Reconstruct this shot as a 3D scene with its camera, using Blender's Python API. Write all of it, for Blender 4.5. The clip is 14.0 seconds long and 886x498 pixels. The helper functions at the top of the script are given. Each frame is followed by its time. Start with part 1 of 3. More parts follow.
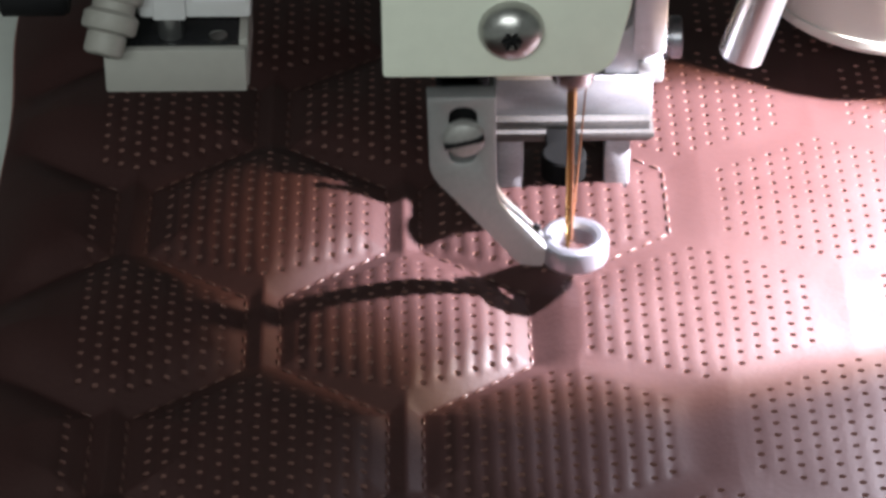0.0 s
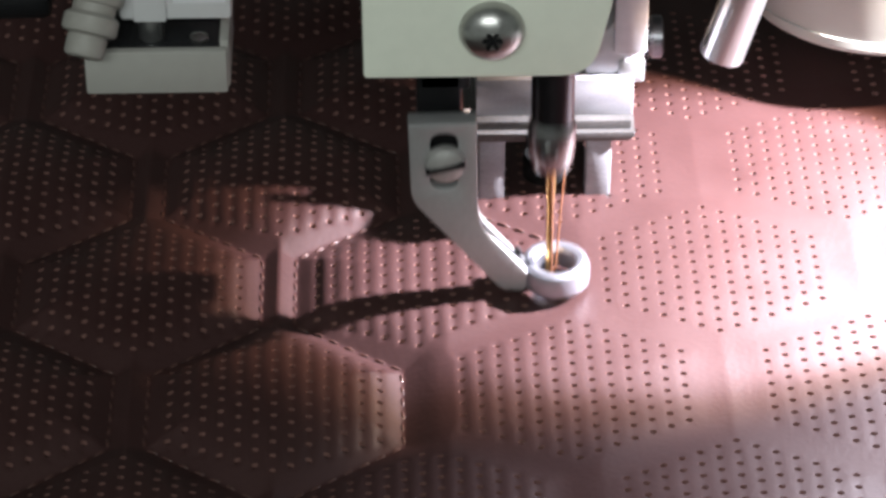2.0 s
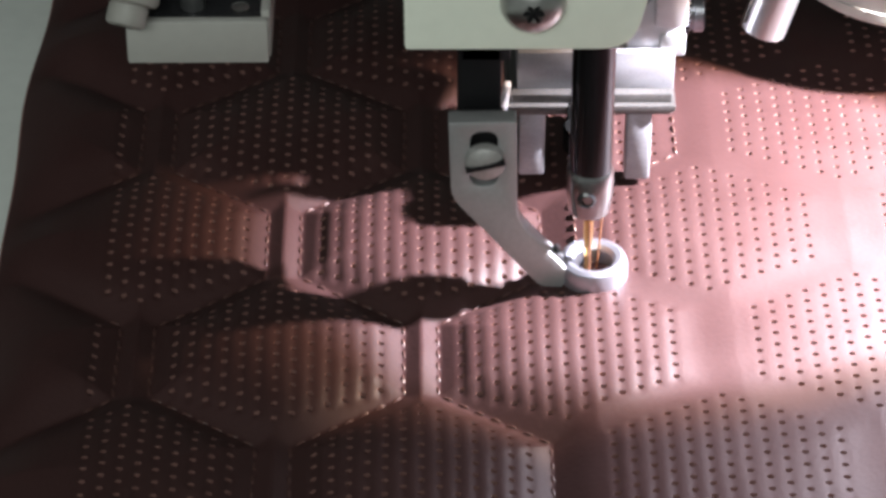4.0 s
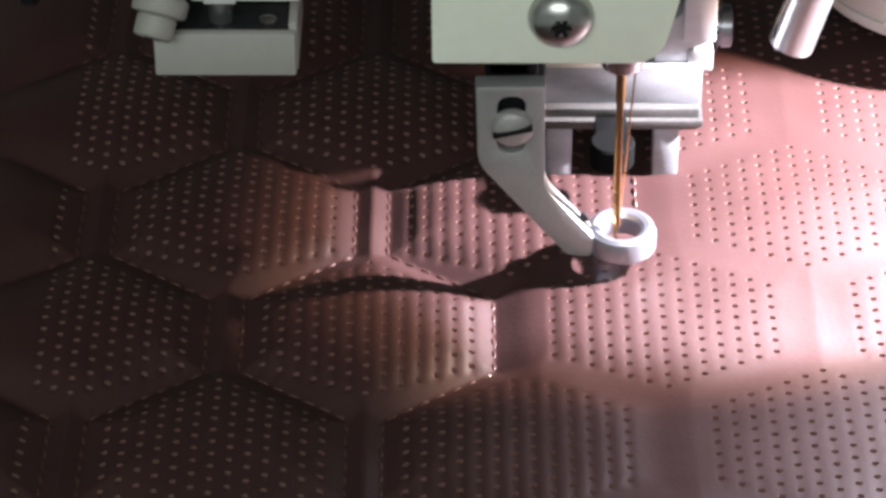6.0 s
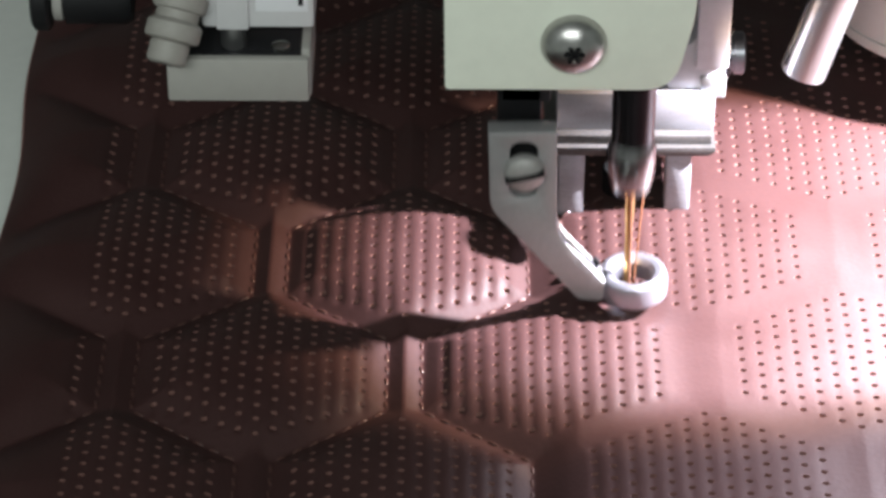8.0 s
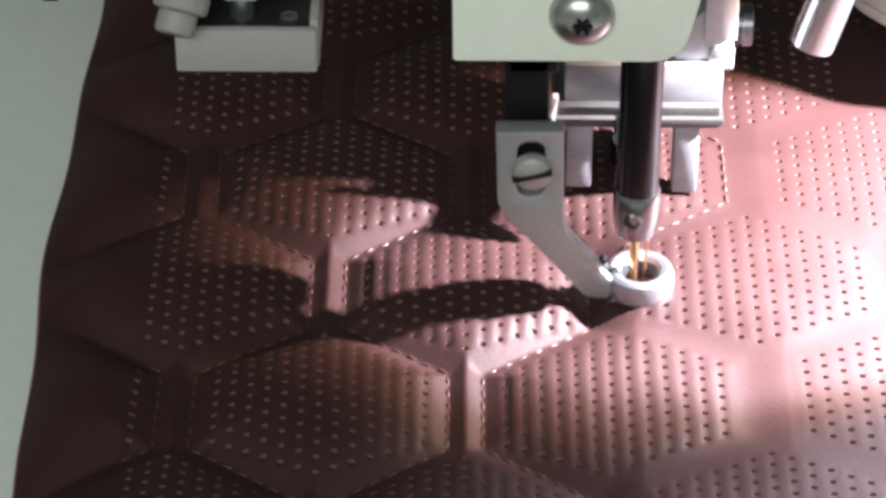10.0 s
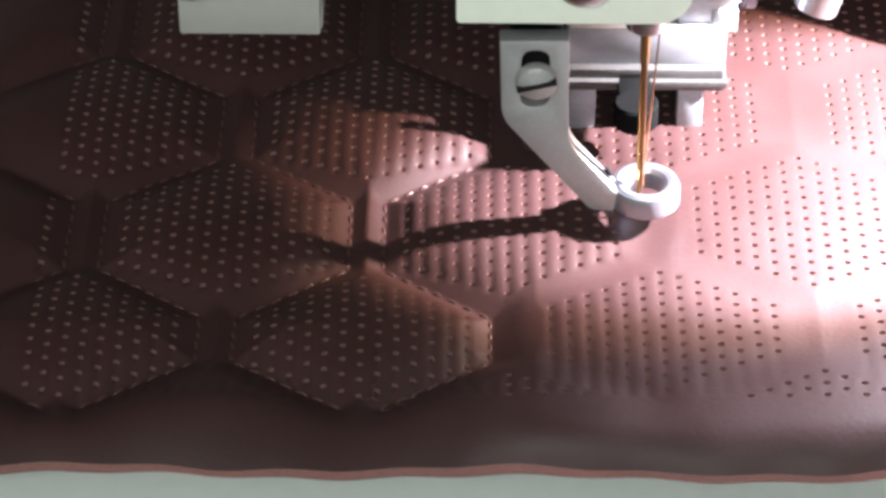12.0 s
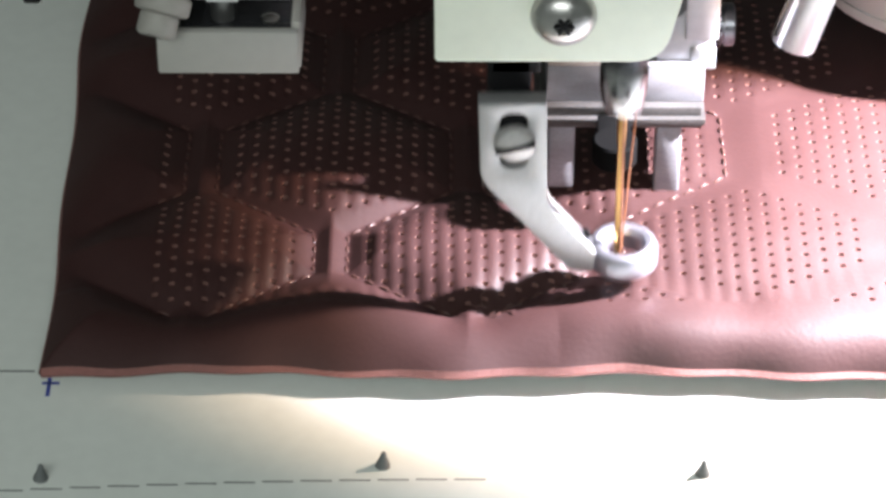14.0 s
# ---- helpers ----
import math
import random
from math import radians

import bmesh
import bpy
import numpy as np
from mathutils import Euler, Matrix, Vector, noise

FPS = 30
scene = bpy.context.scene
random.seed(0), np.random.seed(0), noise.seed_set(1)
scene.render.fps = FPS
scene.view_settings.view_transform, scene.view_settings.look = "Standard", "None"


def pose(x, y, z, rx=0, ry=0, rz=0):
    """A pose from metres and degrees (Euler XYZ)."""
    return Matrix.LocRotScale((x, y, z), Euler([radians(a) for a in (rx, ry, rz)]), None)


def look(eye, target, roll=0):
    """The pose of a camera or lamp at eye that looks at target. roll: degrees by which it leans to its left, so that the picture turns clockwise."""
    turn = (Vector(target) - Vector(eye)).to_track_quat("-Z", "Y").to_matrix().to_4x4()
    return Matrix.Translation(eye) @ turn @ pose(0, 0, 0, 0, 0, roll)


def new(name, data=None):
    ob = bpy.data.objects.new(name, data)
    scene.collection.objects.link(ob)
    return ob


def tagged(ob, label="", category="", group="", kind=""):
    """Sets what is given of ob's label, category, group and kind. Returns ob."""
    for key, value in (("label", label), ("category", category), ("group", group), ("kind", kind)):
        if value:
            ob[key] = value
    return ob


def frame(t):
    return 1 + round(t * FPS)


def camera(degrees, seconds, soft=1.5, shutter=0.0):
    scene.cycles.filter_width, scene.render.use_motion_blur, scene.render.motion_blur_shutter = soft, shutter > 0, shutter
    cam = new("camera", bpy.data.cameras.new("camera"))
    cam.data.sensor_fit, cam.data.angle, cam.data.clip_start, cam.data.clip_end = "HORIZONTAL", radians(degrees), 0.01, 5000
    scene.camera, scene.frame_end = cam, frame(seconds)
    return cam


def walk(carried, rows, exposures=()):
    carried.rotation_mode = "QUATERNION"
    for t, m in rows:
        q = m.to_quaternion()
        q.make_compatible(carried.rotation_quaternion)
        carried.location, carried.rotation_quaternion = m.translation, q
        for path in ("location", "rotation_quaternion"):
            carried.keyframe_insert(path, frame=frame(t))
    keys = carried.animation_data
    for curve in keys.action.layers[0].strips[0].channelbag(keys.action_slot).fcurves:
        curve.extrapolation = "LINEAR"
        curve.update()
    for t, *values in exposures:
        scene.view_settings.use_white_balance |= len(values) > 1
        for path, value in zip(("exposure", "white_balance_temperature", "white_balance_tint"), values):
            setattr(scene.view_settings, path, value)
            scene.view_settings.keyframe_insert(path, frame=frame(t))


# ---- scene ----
MM = 0.001
cam = camera(16.0, 14.0, soft=3.2, shutter=0.1)

# one pan of the held camera: seconds, pitch below level, turn
EYE = (-0.030, -0.43956, 0.34342)
PAN = [(0, 36.804, -0.872), (0.5, 36.765, -1.067), (1, 36.753, -1.249), (1.5, 36.506, -1.549),
       (2, 36.794, -1.288), (2.5, 37.047, -0.994), (3, 37.145, -0.794), (3.5, 37.22, -0.58),
       (4.25, 37.36, -0.30), (5, 37.55, -0.02), (5.5, 37.588, 0.104), (6, 37.052, 0.201),
       (6.5, 36.886, 0.441), (7, 36.746, 0.421), (7.5, 36.612, 0.258), (8, 36.579, 0.479),
       (8.5, 36.66, 0.56), (9.25, 36.88, 0.63), (10, 37.10, 0.655), (10.5, 37.181, 0.636),
       (11, 37.276, 0.441), (11.5, 37.643, 0.5), (12, 37.78, 0.727), (12.5, 37.552, 0.519),
       (13, 37.224, 0.428), (13.5, 36.942, 0.298), (14, 37.085, 0.259)]
walk(cam, [(t, pose(*EYE, 90 - p, 0, r)) for t, p, r in PAN], exposures=[(0, -0.1), (3.2, -0.11), (5.3, 0.0), (6, 0.06), (8, 0.14), (10.5, 0.28), (11, 0.36), (12.2, 0.46), (13, 0.34), (13.5, 0.22), (14, 0.0)])

# ---- light ----
world = bpy.data.worlds.new("workshop_air")
world.use_nodes = True
scene.world = world
world.node_tree.nodes["Background"].inputs[0].default_value = (0.86, 0.95, 1.0, 1)
world.node_tree.nodes["Background"].inputs[1].default_value = 0.03


def lamp(name, kind, power, place, target, colour, **kw):
    data = bpy.data.lights.new(name, kind)
    data.energy, data.color = power, colour
    for key, value in kw.items():
        if key == "size":
            data.shape, data.size, data.size_y = "RECTANGLE", value[0], value[1]
        elif key == "spot":
            data.spot_size, data.spot_blend, data.shadow_soft_size = radians(value[0]), value[1], value[2]
    ob = new(name, data)
    ob.matrix_world = look(place, target)
    return ob


lamp("needle_spot_lamp", "SPOT", 12.2, (0.112, 0.020, 0.095), (0.034, 0.0152, 0.003), (0.92, 0.975, 1.18), spot=(44.4, 0.32, 0.003))
# the warm fringe of the same lens
lamp("needle_spot_fringe", "SPOT", 4.2, (0.112, 0.020, 0.095), (0.034, 0.0152, 0.003), (1.0, 0.72, 0.53), spot=(50.4, 0.32, 0.003))
# added unseen lamp beside the spot, brightens the leather at the right front
lamp("added_spill_lamp", "SPOT", 4.3, (0.1115, 0.021, 0.0955), (0.076, -0.034, 0.0), (0.97, 0.96, 1.10), spot=(77, 1.0, 0.006))
# unseen area lamp added for the room's ambient light, facing the head
lamp("added_room_light", "AREA", 26.5, (-0.35, -1.9, 1.4), (-0.2, -0.6, 0.3), (0.93, 1.0, 0.97), size=(1.8, 0.6))

# ---- materials ----


def material(name, base, rough=0.5, metal=0.0, grain=0.0, grain_size=1.0, bump=0.0, spread=0.12, spec=0.5, stretch=(1, 1, 1)):
    """A node material with variation at two scales; grain_size in millimetres."""
    mat = bpy.data.materials.new(name)
    mat.use_nodes = True
    nt = mat.node_tree
    n, link = nt.nodes, nt.links.new
    sh = n["Principled BSDF"]
    sh.inputs["Roughness"].default_value = rough
    sh.inputs["Metallic"].default_value = metal
    sh.inputs["Specular IOR Level"].default_value = spec
    co = n.new("ShaderNodeTexCoord")
    mp = n.new("ShaderNodeMapping")
    mp.inputs["Scale"].default_value = stretch
    link(co.outputs["Object"], mp.inputs["Vector"])
    fine = n.new("ShaderNodeTexNoise")
    fine.inputs["Scale"].default_value = 1000.0 / grain_size
    fine.inputs["Detail"].default_value = 4
    broad = n.new("ShaderNodeTexNoise")
    broad.inputs["Scale"].default_value = 1000.0 / (grain_size * 14)
    broad.inputs["Detail"].default_value = 3
    for tex in (fine, broad):
        link(mp.outputs["Vector"], tex.inputs["Vector"])
    mix = n.new("ShaderNodeMath")
    mix.operation = "ADD"
    link(fine.outputs["Fac"], mix.inputs[0])
    link(broad.outputs["Fac"], mix.inputs[1])
    ramp = n.new("ShaderNodeMapRange")
    ramp.inputs["From Min"].default_value, ramp.inputs["From Max"].default_value = 0.55, 1.45
    ramp.inputs["To Min"].default_value, ramp.inputs["To Max"].default_value = 1 - spread, 1 + spread
    link(mix.outputs[0], ramp.inputs["Value"])
    tint = n.new("ShaderNodeVectorMath")
    tint.operation = "SCALE"
    tint.inputs[0].default_value = base
    link(ramp.outputs["Result"], tint.inputs["Scale"])
    link(tint.outputs["Vector"], sh.inputs["Base Color"])
    rr = n.new("ShaderNodeMapRange")
    rr.inputs["To Min"].default_value, rr.inputs["To Max"].default_value = max(rough - 0.08, 0.02), min(rough + 0.1, 1)
    link(broad.outputs["Fac"], rr.inputs["Value"])
    link(rr.outputs["Result"], sh.inputs["Roughness"])
    if bump:
        bp = n.new("ShaderNodeBump")
        bp.inputs["Strength"].default_value = bump
        bp.inputs["Distance"].default_value = 0.0002
        link(fine.outputs["Fac"], bp.inputs["Height"])
        link(bp.outputs["Normal"], sh.inputs["Normal"])
    return mat


LEATHER = material("brown_leather", (0.0430, 0.0177, 0.0168), rough=0.52, grain_size=0.9, bump=0.3, spread=0.14, spec=0.37)
# dark so that the shade inside the deep holes is in the colour
PIT = material("hole_shade_leather", (0.020, 0.010, 0.010), rough=0.8, grain_size=0.8, spread=0.1, spec=0.2)
RAW = material("raw_cut_leather", (0.165, 0.086, 0.074), rough=0.6, grain_size=0.6, spread=0.15, spec=0.3)
FOAM = material("pink_foam_edge", (0.22, 0.095, 0.085), rough=0.85, grain_size=0.7, bump=0.6, spread=0.2)
THREAD = material("rose_thread", (0.080, 0.038, 0.032), rough=0.3, grain_size=0.4, bump=0.2, spread=0.15, spec=0.5)
SHEET = material("white_sheet", (0.74, 0.77, 0.73), rough=0.42, grain_size=3, bump=0.04, spread=0.05)
ENAMEL = material("cream_enamel", (0.80, 0.83, 0.72), rough=0.42, grain_size=2.5, bump=0.05, spread=0.04)
ENAMEL_GREY = material("grey_enamel", (0.36, 0.35, 0.325), rough=0.5, grain_size=2.5, bump=0.06, spread=0.06)
ENAMEL_LIGHT = material("light_grey_enamel", (0.66, 0.66, 0.67), rough=0.45, grain_size=2.5, bump=0.05, spread=0.05)
SIDEM = material("pale_side_casting", (0.50, 0.495, 0.52), rough=0.45, metal=0.2, grain_size=1.5, bump=0.1, spread=0.12)
CAST = material("cast_aluminium", (0.43, 0.43, 0.435), rough=0.45, metal=0.6, grain_size=0.7, bump=0.25, spread=0.1)
MILLED = material("milled_steel", (0.28, 0.28, 0.30), rough=0.45, metal=0.35, grain_size=0.5, bump=0.12, spread=0.3, stretch=(1, 1, 3))
RINGM = material("satin_foot_ring", (0.40, 0.40, 0.45), rough=0.36, metal=0.85, grain_size=0.8, bump=0.08, spread=0.07)
SCREW = material("dull_screw_steel", (0.43, 0.42, 0.41), rough=0.3, metal=1.0, grain_size=1.0, bump=0.06, spread=0.14)
TUBEM = material("drawn_tube_steel", (0.37, 0.37, 0.37), rough=0.27, metal=0.9, grain_size=0.6, bump=0.05, spread=0.1, stretch=(1, 1, 0.1))
LIPM = material("worn_steel_lip", (0.085, 0.08, 0.077), rough=0.42, metal=0.4, grain_size=0.6, bump=0.2, spread=0.35)
CHROME = material("bright_steel", (0.72, 0.71, 0.69), rough=0.17, metal=1.0, grain_size=1.2, bump=0.02, spread=0.06)
FOOTSCREW = material("worn_screw_steel", (0.42, 0.41, 0.40), rough=0.38, metal=0.6, grain_size=0.8, bump=0.12, spread=0.2)
CLAMPM = material("satin_clamp_steel", (0.36, 0.355, 0.36), rough=0.24, metal=1.0, grain_size=0.9, bump=0.05, spread=0.2)
BLUED = material("dark_needle_bar", (0.05, 0.05, 0.055), rough=0.16, metal=0.9, grain_size=1.5, spread=0.15)
GOLD = material("gold_needle", (0.34, 0.20, 0.075), rough=0.28, metal=1.0, grain_size=0.8, spread=0.1)
THREADB = material("golden_thread", (0.22, 0.09, 0.045), rough=0.5, grain_size=0.3, bump=0.3, spread=0.2)
# black parts, also the shade put into screw slots and sockets
BLACK = material("black_parts_and_shade", (0.008, 0.008, 0.009), rough=0.55, grain_size=1.0, spread=0.2, spec=0.2)
# dead black, so the boss reads as the shade behind the needle
BOSS_BLACK = material("boss_shade_black", (0.004, 0.004, 0.004), rough=0.8, grain_size=1.0, spread=0.2, spec=0.03)
GUN = material("gunmetal", (0.20, 0.20, 0.22), rough=0.3, metal=0.9, grain_size=1.0, spread=0.2)
GLOSSB = material("black_gloss", (0.02, 0.02, 0.022), rough=0.14, grain_size=3, spread=0.2)
FITTING = material("dim_plastic", (0.31, 0.295, 0.27), rough=0.55, grain_size=1.5, bump=0.1, spread=0.1)
RUBBER = material("grey_plastic", (0.33, 0.32, 0.30), rough=0.6, grain_size=1.5, bump=0.1, spread=0.08)
LABEL = material("white_label", (0.82, 0.83, 0.86), rough=0.4, grain_size=4, spread=0.02)
INK = material("blue_ink", (0.06, 0.09, 0.42), rough=0.5, grain_size=1, spread=0.15)
GREYINK = material("grey_pencil", (0.12, 0.13, 0.13), rough=0.7, grain_size=0.8, spread=0.3)
SATIN = material("satin_round_cover", (0.29, 0.30, 0.275), rough=0.4, metal=0.1, grain_size=1.2, bump=0.05, spread=0.05, stretch=(1, 1, 8))
TABLE = material("table_laminate", (0.42, 0.44, 0.44), rough=0.5, grain_size=6, bump=0.05, spread=0.07)
# dark to keep the unseen beam's reflection off the leather
BEAMP = material("dark_unseen_beam_paint", (0.045, 0.045, 0.05), rough=0.5, grain_size=4, bump=0.08, spread=0.1)
PLASTER = material("painted_plaster", (0.55, 0.57, 0.56), rough=0.85, grain_size=8, bump=0.1, spread=0.06)
CONCRETE = material("grey_concrete", (0.28, 0.28, 0.27), rough=0.8, grain_size=10, bump=0.2, spread=0.15)

# ---- mesh helpers, in millimetres ----


def thing(name, label, category, group="", place=(0, 0, 0)):
    ob = new(name)
    ob.empty_display_size = 0.01
    ob.location = [v * MM for v in place]
    return tagged(ob, label, category, group)


def finish(name, bm, mat, parent=None, label="", smooth=35):
    bmesh.ops.scale(bm, vec=(MM, MM, MM), verts=bm.verts)
    bmesh.ops.recalc_face_normals(bm, faces=bm.faces)
    me = bpy.data.meshes.new(name)
    bm.to_mesh(me)
    bm.free()
    for m in (mat if isinstance(mat, (list, tuple)) else (mat,)):
        me.materials.append(m)
    if smooth:
        me.polygons.foreach_set("use_smooth", [True] * len(me.polygons))
        me.set_sharp_from_angle(angle=radians(smooth))
    ob = new(name, me)
    if parent is not None:
        ob.parent = parent
    if label:
        tagged(ob, label)
    return ob


def part(name, bm, mat, parent, label="", smooth=35):
    return finish(name, bm, mat, parent, label, smooth)


def bevel(bm, r, seg=2, angle=40):
    if r:
        es = [e for e in bm.edges if len(e.link_faces) == 2 and e.calc_face_angle(0) > radians(angle)]
        bmesh.ops.bevel(bm, geom=es, offset=r, segments=seg, affect="EDGES", profile=0.5)


def box(x0, x1, y0, y1, z0, z1, r=0.3, bm=None, seg=2):
    own = bmesh.new()
    bmesh.ops.create_cube(own, size=1)
    for v in own.verts:
        v.co = Vector(((x0 + x1) / 2 + v.co.x * (x1 - x0), (y0 + y1) / 2 + v.co.y * (y1 - y0), (z0 + z1) / 2 + v.co.z * (z1 - z0)))
    bevel(own, r, seg)
    return merge(bm, own)


def merge(bm, own):
    if bm is None:
        return own
    me = bpy.data.meshes.new("tmp")
    own.to_mesh(me)
    own.free()
    bm.from_mesh(me)
    bpy.data.meshes.remove(me)
    return bm


def lathe(profile, axis_from, axis_to, bm=None, seg=40, closed=False):
    """Turns (radius, distance) pairs round the axis."""
    own = bmesh.new()
    a, b = Vector(axis_from), Vector(axis_to)
    d = (b - a).normalized()
    q = d.to_track_quat("Z", "Y")
    rings = []
    for r, h in profile:
        rings.append([own.verts.new(a + q @ Vector((r * math.cos(2 * math.pi * k / seg), r * math.sin(2 * math.pi * k / seg), h))) for k in range(seg)])
    pairs = list(zip(rings, rings[1:])) + ([(rings[-1], rings[0])] if closed else [])
    for lo, hi in pairs:
        for k in range(seg):
            own.faces.new((lo[k], lo[(k + 1) % seg], hi[(k + 1) % seg], hi[k]))
    if not closed:
        own.faces.new(rings[0][::-1])
        own.faces.new(rings[-1])
    return merge(bm, own)


def rod(p0, p1, r, bm=None, r1=None, seg=28, edge=0.25):
    length = (Vector(p1) - Vector(p0)).length
    r1 = r if r1 is None else r1
    e = min(edge, length / 3, r / 2, max(r1 / 2, 0.01))
    return lathe([(r - e, 0), (r, e), (r1, length - e), (r1 - e, length)], p0, p1, bm, seg)


def slab(outline, y0, y1, r=0.3, holes=(), seg=2):
    """A plate with an outline in x and z, from y0 to y1, with holes through it."""
    bm = bmesh.new()
    edges = []
    for loop in (outline, *holes):
        vs = [bm.verts.new((x, y0, z)) for x, z in loop]
        edges += [bm.edges.new((vs[k], vs[(k + 1) % len(vs)])) for k in range(len(vs))]
    bmesh.ops.triangle_fill(bm, edges=edges, use_beauty=True)
    bmesh.ops.dissolve_limit(bm, angle_limit=0.01, verts=bm.verts, edges=bm.edges)
    got = bmesh.ops.extrude_face_region(bm, geom=bm.faces[:])
    for v in got["geom"]:
        if isinstance(v, bmesh.types.BMVert):
            v.co.y = y1
    bmesh.ops.recalc_face_normals(bm, faces=bm.faces)
    bevel(bm, r, seg)
    return bm


def rounded(points, radii, n=6):
    """An outline with rounded corners."""
    out = []
    for i, (p, r) in enumerate(zip(points, radii)):
        p, a, b = Vector(p), Vector(points[i - 1]), Vector(points[(i + 1) % len(points)])
        if not r:
            out.append(tuple(p))
            continue
        u, v = (a - p).normalized(), (b - p).normalized()
        s, e = p + u * r, p + v * r
        for k in range(n + 1):
            f = k / n
            out.append(tuple(s * (1 - f) ** 2 + p * 2 * f * (1 - f) + e * f ** 2))
    return out


# ---- workshop shell ----
def structure(name, bm, mat, label):
    return tagged(finish(name, bm, mat, None), label, "building", "", "structure")


structure("floor", box(-1600, 1600, -2400, 1300, -960, -860, 0), CONCRETE, "grey concrete workshop floor")
structure("ceiling", box(-1600, 1600, -2400, 1300, 1600, 1700, 0), PLASTER, "plain painted workshop ceiling")
# unseen back wall, darker than the rest to dim reflections in the leather
structure("wall_north", box(-1600, 1600, 1300, 1400, -860, 1600, 0), CONCRETE, "unseen grey wall, darkened to dim reflections")
structure("wall_south", box(-1600, 1600, -2500, -2400, -860, 1600, 0), PLASTER, "plain painted workshop wall")
structure("wall_east", box(1600, 1700, -2400, 1300, -860, 1600, 0), PLASTER, "plain painted workshop wall")
structure("wall_west", box(-1700, -1600, -2400, 1300, -860, 1600, 0), PLASTER, "plain painted workshop wall")


def sewing_table():
    t = thing("machine_table", "wide grey laminate sewing machine table on steel legs", "table", place=(0, 0, -860))
    part("tabletop", box(-520, 520, -760, 640, 820, 854.3, 3), TABLE, t)
    for x in (-470, 470):
        for y in (-700, 580):
            part("leg", box(x - 25, x + 25, y - 25, y + 25, 0, 820, 2), RUBBER, t)


sewing_table()


# ---- the quilted leather on its white sheet ----
PITCH, ROW, SIDE, BAND = 50.0, 32.5, 19.5, 6.1
LEFT, FRONT, RIGHT, BACK = -98.0, -287.2, 118.0, 112.0
MARGIN, DEEP = 18.8, -3.4


def warp_x(u):
    return np.where(u < 6, 0.985 * u, 5.91 + (u - 6) * 1.04)


def seam_segments():
    """Seams in plan: two upright lines on each band, one slanting line between the rows. Gives (a, b, strength)."""
    out = []
    for r in range(-4, 10):
        y = -ROW * r
        shift = -PITCH / 2 if r % 2 else 0
        for i in range(-4, 4):
            x = shift + i * PITCH
            for line in (x, x + BAND):
                out.append(((line, y - (2 if r == 8 else SIDE / 2)), (line, y + SIDE / 2)))
            if r < 8:
                out.append(((x, y - SIDE / 2), (x - PITCH / 2 + BAND, y - ROW + SIDE / 2)))
                out.append(((x + BAND, y - SIDE / 2), (x + PITCH / 2, y - ROW + SIDE / 2)))
            elif r == 8:
                out.append(((x, y - 2), (x - PITCH / 2 + BAND, y - 14)))
                out.append(((x + BAND, y - 2), (x + PITCH / 2, y - 14)))
    kept = []
    for a, b in out:
        mid = ((a[0] + b[0]) / 2, (a[1] + b[1]) / 2)
        if mid[1] < FRONT + 9 or max(a[0], b[0]) < LEFT + MARGIN or min(a[1], b[1]) < FRONT + 9:
            continue
        fresh = BAND - 1 < mid[0] < PITCH / 2 + 1 and min(a[0], b[0]) > 1
        kept.append((a, b, 0.3 if fresh else 0.12 if mid[0] > 1.0 else 0.45 if mid[1] < FRONT + 18 else 1.0))
    return kept


def dist_to(a, b, X, Y):
    dx, dy = b[0] - a[0], b[1] - a[1]
    f = np.clip(((X - a[0]) * dx + (Y - a[1]) * dy) / (dx * dx + dy * dy), 0, 1)
    return np.hypot(X - a[0] - f * dx, Y - a[1] - f * dy)


def soft_noise(X, Y, size, seed):
    rng = np.random.RandomState(seed)
    out = np.zeros_like(X)
    for k in range(7):
        ang, ph = rng.uniform(0, math.pi * 2), rng.uniform(0, 6.28)
        w = 2 * math.pi / (size * rng.uniform(0.6, 1.6))
        out += np.sin((X * math.cos(ang) + Y * math.sin(ang)) * w + ph)
    return out / 7


def height(X, Y, segs):
    """The top of the leather over plan coordinates."""
    z = np.full_like(X, 3.7)
    dip = np.zeros_like(X)
    for a, b, s in segs:
        x0, x1, y0, y1 = min(a[0], b[0]) - 22, max(a[0], b[0]) + 22, min(a[1], b[1]) - 22, max(a[1], b[1]) + 22
        near = (X > x0) & (X < x1) & (Y > y0) & (Y < y1)
        if not near.any():
            continue
        d = dist_to(a, b, X[near], Y[near])
        dip[near] = np.maximum(dip[near], s * (0.50 * np.exp(-(d / 9.5) ** 2) + 0.38 * np.exp(-(d / 4.2) ** 2) + 0.12 * np.exp(-(d / 1.1) ** 1.3) * (s == 1)))
    z -= 4.4 * dip
    z += 0.5 * np.clip((X - 3.0) / 11.0, 0, 1) ** 2 * (3 - 2 * np.clip((X - 3.0) / 11.0, 0, 1))
    z += 0.5 * soft_noise(X, Y, 60, 3) + 0.12 * soft_noise(X, Y, 14, 5)
    rim = np.minimum(np.minimum(X - LEFT, Y - FRONT), 30)
    fall = np.clip(1 - rim / 13.0, 0, 1)
    wave = 0.9 * np.sin(X / 13.0 + 2) + 0.5 * np.sin(X / 5.3 + 1)
    # the unsewn side stays plump almost to the cut edge
    bend = fall ** (1.7 + 2.2 * np.clip((X + 6) / 14.0, 0, 1))
    z = z * (1 - bend) + (-1.6 + 0.35 * wave * (Y < FRONT + 20)) * bend
    return z


